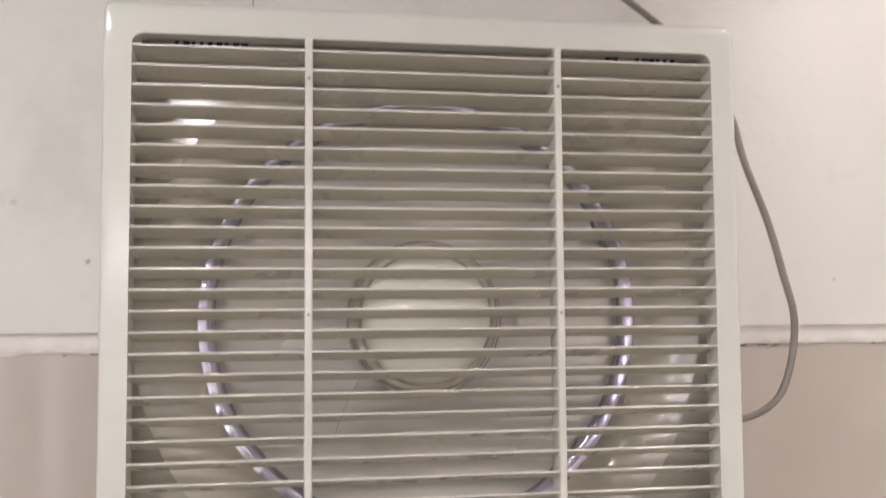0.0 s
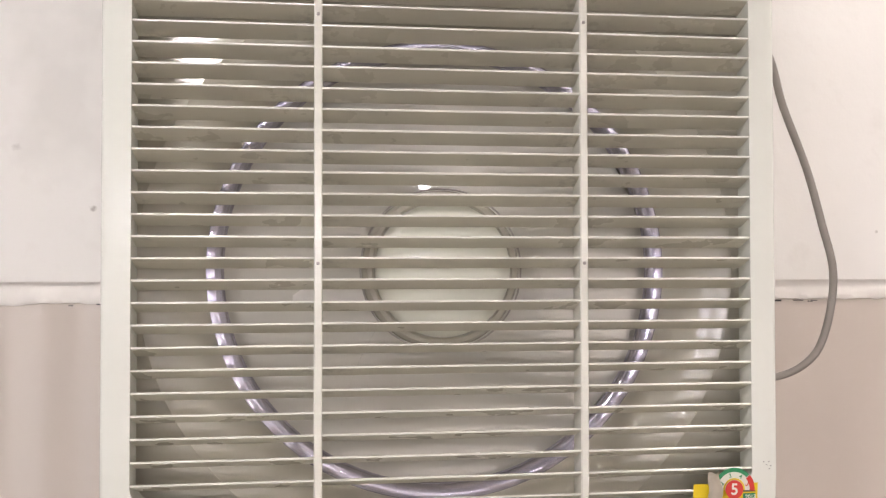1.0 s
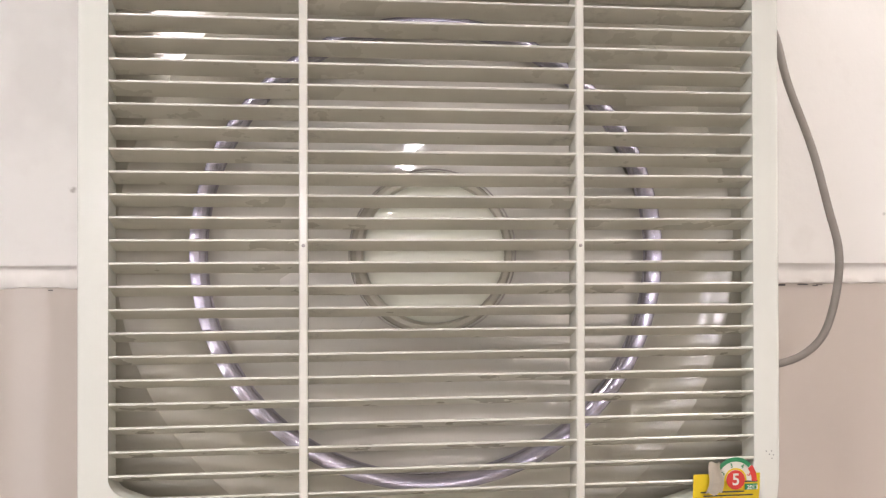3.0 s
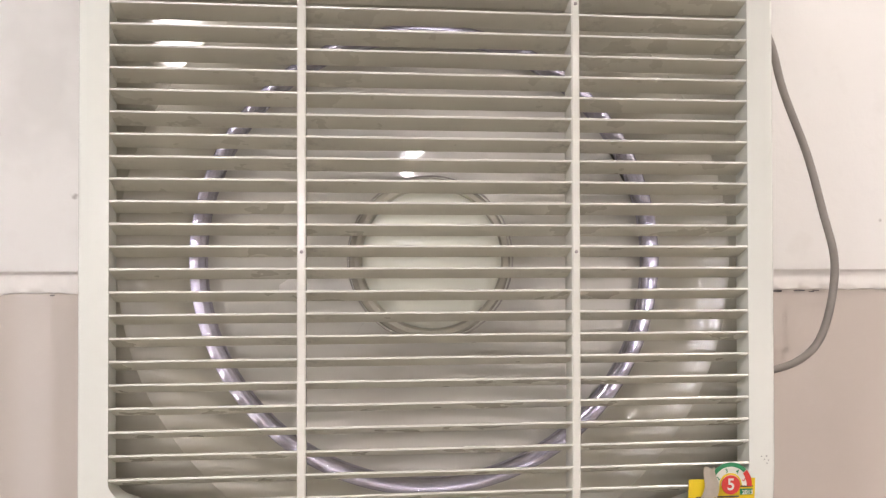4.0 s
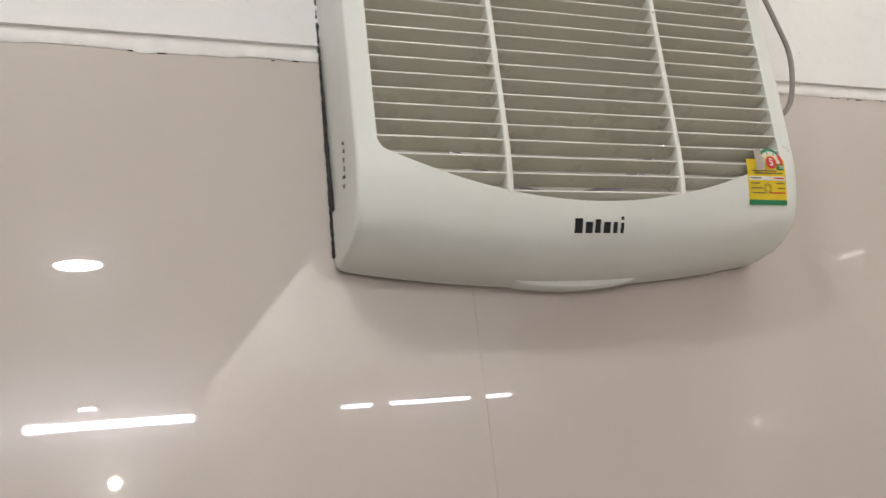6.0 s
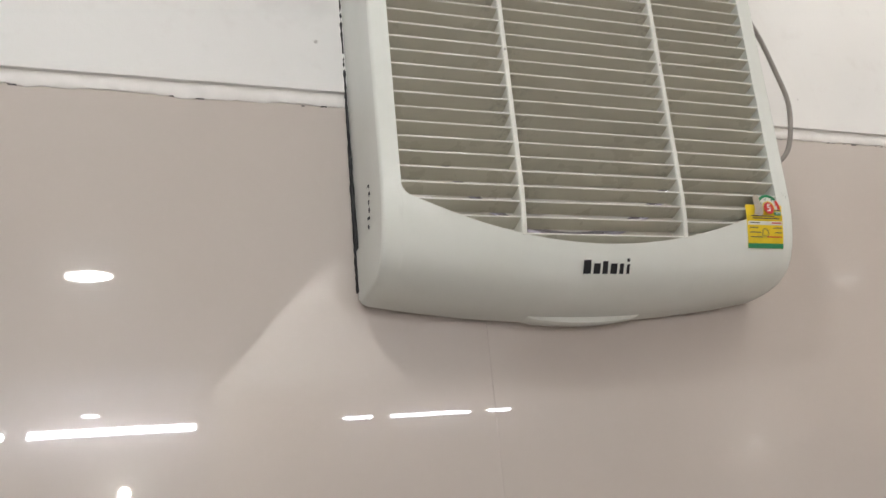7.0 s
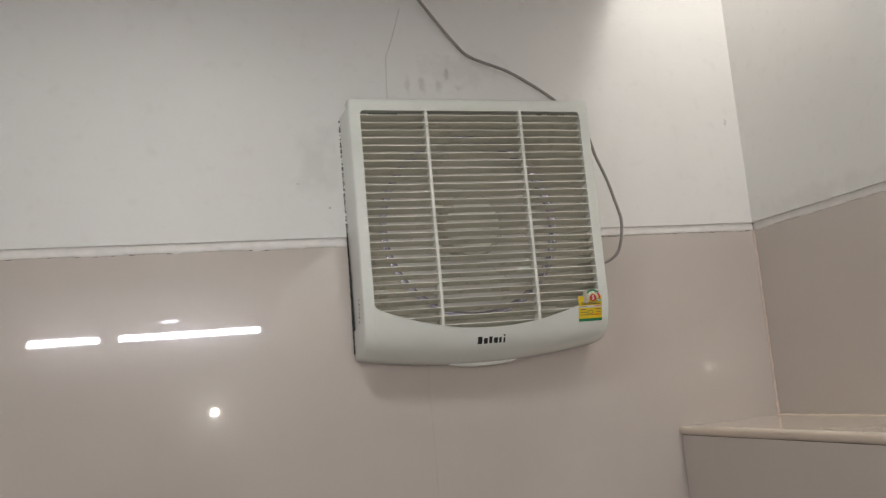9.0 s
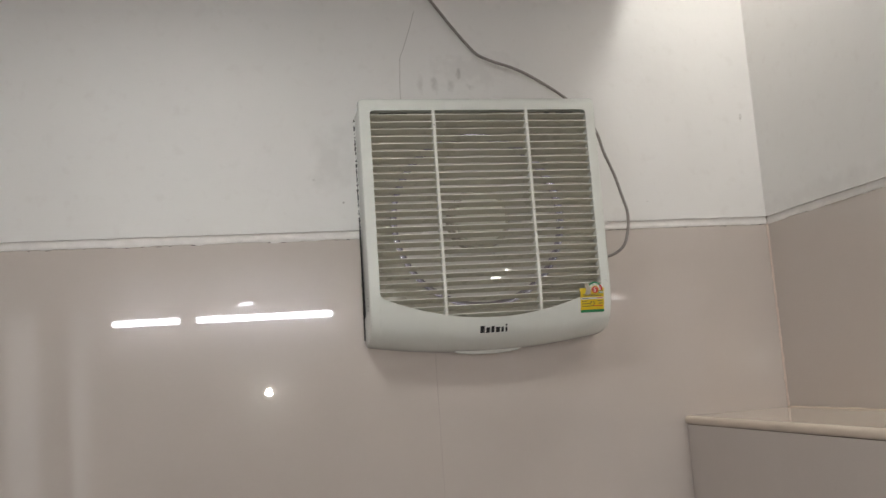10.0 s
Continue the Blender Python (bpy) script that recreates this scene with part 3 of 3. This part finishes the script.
# black sealant squeezed out along the housing
rng = random.Random(21)
line, size = [], []
for k in range(120):
    z = 1.776 + (2.168 - 1.776) * k / 119
    line.append(Vector((-0.2095 - 0.0004 * rng.random(), -0.0018 - 0.001 * rng.random(), z)))
    low = max(0.0, (1.95 - z) / 0.17)
    size.append((0.0012 + 0.0014 * low) * (1 + rng.uniform(-0.2, 0.25)) if z < 1.955 else 0.0011 * (1 + rng.uniform(-0.45, 0.5)))
single("sealant_bead", sweep(line, lambda i: size[i], 8), SEALANT, "rough black sealant bead beside the exhaust fan", "sealant", smooth=60)

# ---- cable and hairline on the wall ----
cord = [(-0.100, -0.006, 2.452), (-0.056, -0.007, 2.392), (-0.018, -0.008, 2.339), (0.010, -0.008, 2.304), (0.026, -0.008, 2.288), (0.052, -0.008, 2.276),
        (0.098, -0.009, 2.260), (0.140, -0.010, 2.237), (0.181, -0.010, 2.210), (0.222, -0.010, 2.178), (0.249, -0.010, 2.138), (0.261, -0.010, 2.098),
        (0.279, -0.010, 2.052), (0.291, -0.010, 2.010), (0.2955, -0.010, 1.977), (0.293, -0.010, 1.946), (0.284, -0.010, 1.919), (0.270, -0.010, 1.905),
        (0.252, -0.010, 1.898), (0.228, -0.010, 1.895), (0.2150, -0.010, 1.894)]
stand = [0, 0, 0, 0, 0, 0, 0, 0, 0.005, 0.014, 0.026, 0.034, 0.038, 0.040, 0.040, 0.038, 0.035, 0.032, 0.028, 0.024, 0.02]
cord = [(-0.067 + (x + 0.067) * (0.613 - d) / 0.613, y - d, 1.975 + (z - 1.975) * (0.613 - d) / 0.613) for (x, y, z), d in zip(cord, stand)]
cord = [(x - 0.0035 * (9 <= k <= 13), y, z) for k, (x, y, z) in enumerate(cord)]
lift = [0.004, 0.010, 0.013, 0.013, 0.012, 0.012, 0.012, 0.010, 0.006]
cord[:9] = [(-0.45 + (x + 0.45) * (1 - d / 1.49), y - d, 1.715 + (z - 1.715) * (1 - d / 1.49)) for (x, y, z), d in zip(cord[:9], lift)]
single("power_cord", sweep(spline(cord, 8), 0.0027), CABLE, "grey power cord looping down the wall beside the fan", "power cord", smooth=60)
crack = [(-0.088, -0.0031, 2.372), (-0.098, -0.0031, 2.340), (-0.112, -0.0031, 2.300), (-0.119, -0.0031, 2.283), (-0.121, -0.0031, 2.255), (-0.1225, -0.0031, 2.225), (-0.123, -0.0031, 2.18)]
single("hairline_crack", sweep(spline(crack, 6), 0.0005, 5), CRACK, kind="structure")


# ---- lamps ----
def downlight(x, y, z, r, material):
    ob = thing("downlight", (x, y, z), "round recessed ceiling downlight with white rim, from a partly added set, switched on", "downlight", "ceiling downlights")
    bm = bmesh.new()
    n = 40
    grid(bm, [[(x + q * math.cos(a), y + q * math.sin(a), zz) for a in (2 * math.pi * k / n for k in range(n))] for q, zz in ((r + 0.014, z - 0.0005), (r + 0.012, z - 0.005), (r + 0.002, z - 0.006), (r, z - 0.003))], close_cols=True)
    part("rim", bm, DOOR, ob, smooth=40)
    bm = bmesh.new()
    bm.faces.new([bm.verts.new((x + r * math.cos(a), y + r * math.sin(a), z - 0.0032)) for a in (2 * math.pi * k / n for k in range(n))])
    part("diffuser", bm, material, ob)


downlight(-0.43, -2.44, CEIL, 0.075, WARM)
downlight(-0.48, -0.64, CEIL, 0.08, WARM)
# added out of view, for more bounced light in the room
downlight(-1.75, -2.44, CEIL, 0.08, WARM)
downlight(0.47, -0.30, TRAY_CEIL, 0.085, TRAY)
# next two: unseen, added to lift the tray's brightness
downlight(0.47, -1.15, TRAY_CEIL, 0.085, TRAY)
downlight(0.80, -2.90, TRAY_CEIL, 0.08, TRAY)
# added fill near the far windows, no lamp known there
downlight(-2.05, -4.60, CEIL, 0.08, WARM)
# unseen strip, added to brighten the tray's ceiling from behind its edge
cove = thing("added_cove_light", (TRAY_X + 0.03, -4.4, 2.53), "unseen light strip added behind the ceiling edge to brighten the tray, switched on", "cove light")
part("channel", box((TRAY_X + 0.001, -5.23, 2.535), (TRAY_X + 0.018, -3.6, 2.585), 0.003), DOOR, cove)
part("strip", sweep([Vector((TRAY_X + 0.03, y, 2.56)) for y in (-5.22, -4.4, -3.61)], 0.011, 10), COVE_GLOW, cove, smooth=50)


def tube_light(x0, x1, z, r=0.022, material=None):
    y = SOUTH
    ob = thing("tube_light", ((x0 + x1) / 2, y, z), "slim white batten tube light on the wall, switched on", "tube light", "wall tube lights")
    part("batten", box((x0 - 0.01, y + 0.001, z - 0.018), (x1 + 0.01, y + 0.03, z + 0.018), 0.004), DOOR, ob)
    bm = sweep([Vector((x0, y + 0.05, z)), Vector(((x0 + x1) / 2, y + 0.05, z)), Vector((x1, y + 0.05, z))], r, 14)
    part("tube", bm, material or COOL, ob, smooth=50)


for x0, x1 in ((-0.76, 0.21), (-1.34, -0.89)):
    tube_light(x0, x1, 2.215)
for x0, x1 in ((1.52, 2.10), (1.18, 1.38), (2.24, 2.42)):
    tube_light(x0, x1, 2.215, 0.011, FAINT)
# tiny lamp added for the faint glint above the long tubes; no tube known here
tube_light(-0.46, -0.36, 2.315, 0.007, FAINT)

# narrow frosted windows in the far wall, lit from the room beyond
for x0, x1 in ((-2.04, -1.85), (-1.62, -1.52)):
    ob = thing("side_window", ((x0 + x1) / 2, SOUTH + 0.1, 0), "narrow frosted window in a white frame, lit from behind", "window", "frosted windows")
    for a, b in (((x0 - 0.03, 0.12), (x0, 2.33)), ((x1, 0.12), (x1 + 0.03, 2.33)), ((x0 - 0.03, 2.33), (x1 + 0.03, 2.36)), ((x0 - 0.03, 0.09), (x1 + 0.03, 0.12))):
        part("frame", box((a[0], SOUTH + 0.001, a[1]), (b[0], SOUTH + 0.04, b[1]), 0.003), DOOR, ob)
    part("pane", box((x0, SOUTH + 0.002, 0.12), (x1, SOUTH + 0.02, 2.33)), FROSTED, ob, "glowing frosted pane")


# ---- tiles, one by one ----
def tiles(parent, corner, u, v, spans_u, spans_v, normal):
    """Thin slabs with eased edges over a wall; alike sizes share a mesh."""
    made = {}
    for a0, a1 in spans_u:
        for b0, b1 in spans_v:
            key = (round(a1 - a0, 3), round(b1 - b0, 3))
            if key not in made:
                bm = bmesh.new()
                w, h, g, e = a1 - a0, b1 - b0, 0.0001, 0.0001
                rows = []
                for inset, depth in ((g, 0.006), (g, e), (g + e, 0.0)):
                    rows.append([Vector(u) * s + Vector(v) * t - Vector(normal) * depth for s, t in ((inset, inset), (w - inset, inset), (w - inset, h - inset), (inset, h - inset))])
                vs = grid(bm, rows, close_cols=True)
                bm.faces.new(vs[-1])
                made[key] = mesh_of("tile", bm, TILE)
            ob = new("tile", made[key])
            ob.location = Vector(corner) + Vector(u) * a0 + Vector(v) * b0 - origin(parent)
            ob.parent = parent


ROWS_Z = [(1.355, TILE_TOP), (0.755, 1.355), (0.155, 0.755), (0.0, 0.155)]
EDGES = [WEST, -1.29, -0.09, EAST - 0.001]
spans = list(zip(EDGES[:-1], EDGES[1:]))
tiles(wall_north, (0, 0, 0), (1, 0, 0), (0, 0, 1), spans[:1], ROWS_Z, (0, -1, 0))
tiles(wall_north, (0, 0, 0), (1, 0, 0), (0, 0, 1), spans[1:], ROWS_Z[1:], (0, -1, 0))
# the two top tiles are cut round the fan's opening


def cut_tile(x0, x1, hx0, hx1):
    z0, z1, hz = ROWS_Z[0][0], TILE_TOP, FAN_Z - 0.175
    g = 0.0001
    x0, x1, z0, z1 = x0 + g, x1 - g, z0 + g, z1 - g
    if hx0 <= x0:
        loop = [(x0, z0), (x1, z0), (x1, z1), (hx1, z1), (hx1, hz), (x0, hz)]
    else:
        loop = [(x0, z0), (x1, z0), (x1, hz), (hx0, hz), (hx0, z1), (x0, z1)]
    bm = bmesh.new()
    face = bm.faces.new([bm.verts.new((x, 0.0, z)) for x, z in loop])
    deep = [bm.verts.new((x, 0.006, z)) for x, z in loop]
    top = list(face.verts)
    for i in range(len(loop)):
        k = (i + 1) % len(loop)
        bm.faces.new((top[i], top[k], deep[k], deep[i]))
    part("tile", bm, TILE, wall_north)


cut_tile(-1.29, -0.09, -0.175, 9)
cut_tile(-0.09, EAST - 0.001, -9, 0.175)
EDGES_Y = [TURN_Y, -1.2, -0.001]
tiles(wall_east, (EAST, 0, 0), (0, 1, 0), (0, 0, 1), list(zip(EDGES_Y[:-1], EDGES_Y[1:])), [(1.6, TILE_TOP)], (-1, 0, 0))
tiles(ledge, (LEDGE_X, 0, 0), (0, 1, 0), (0, 0, 1), list(zip(EDGES_Y[:-1], EDGES_Y[1:])), [(0.989, 1.589), (0.389, 0.989), (0.0, 0.389)], (-1, 0, 0))
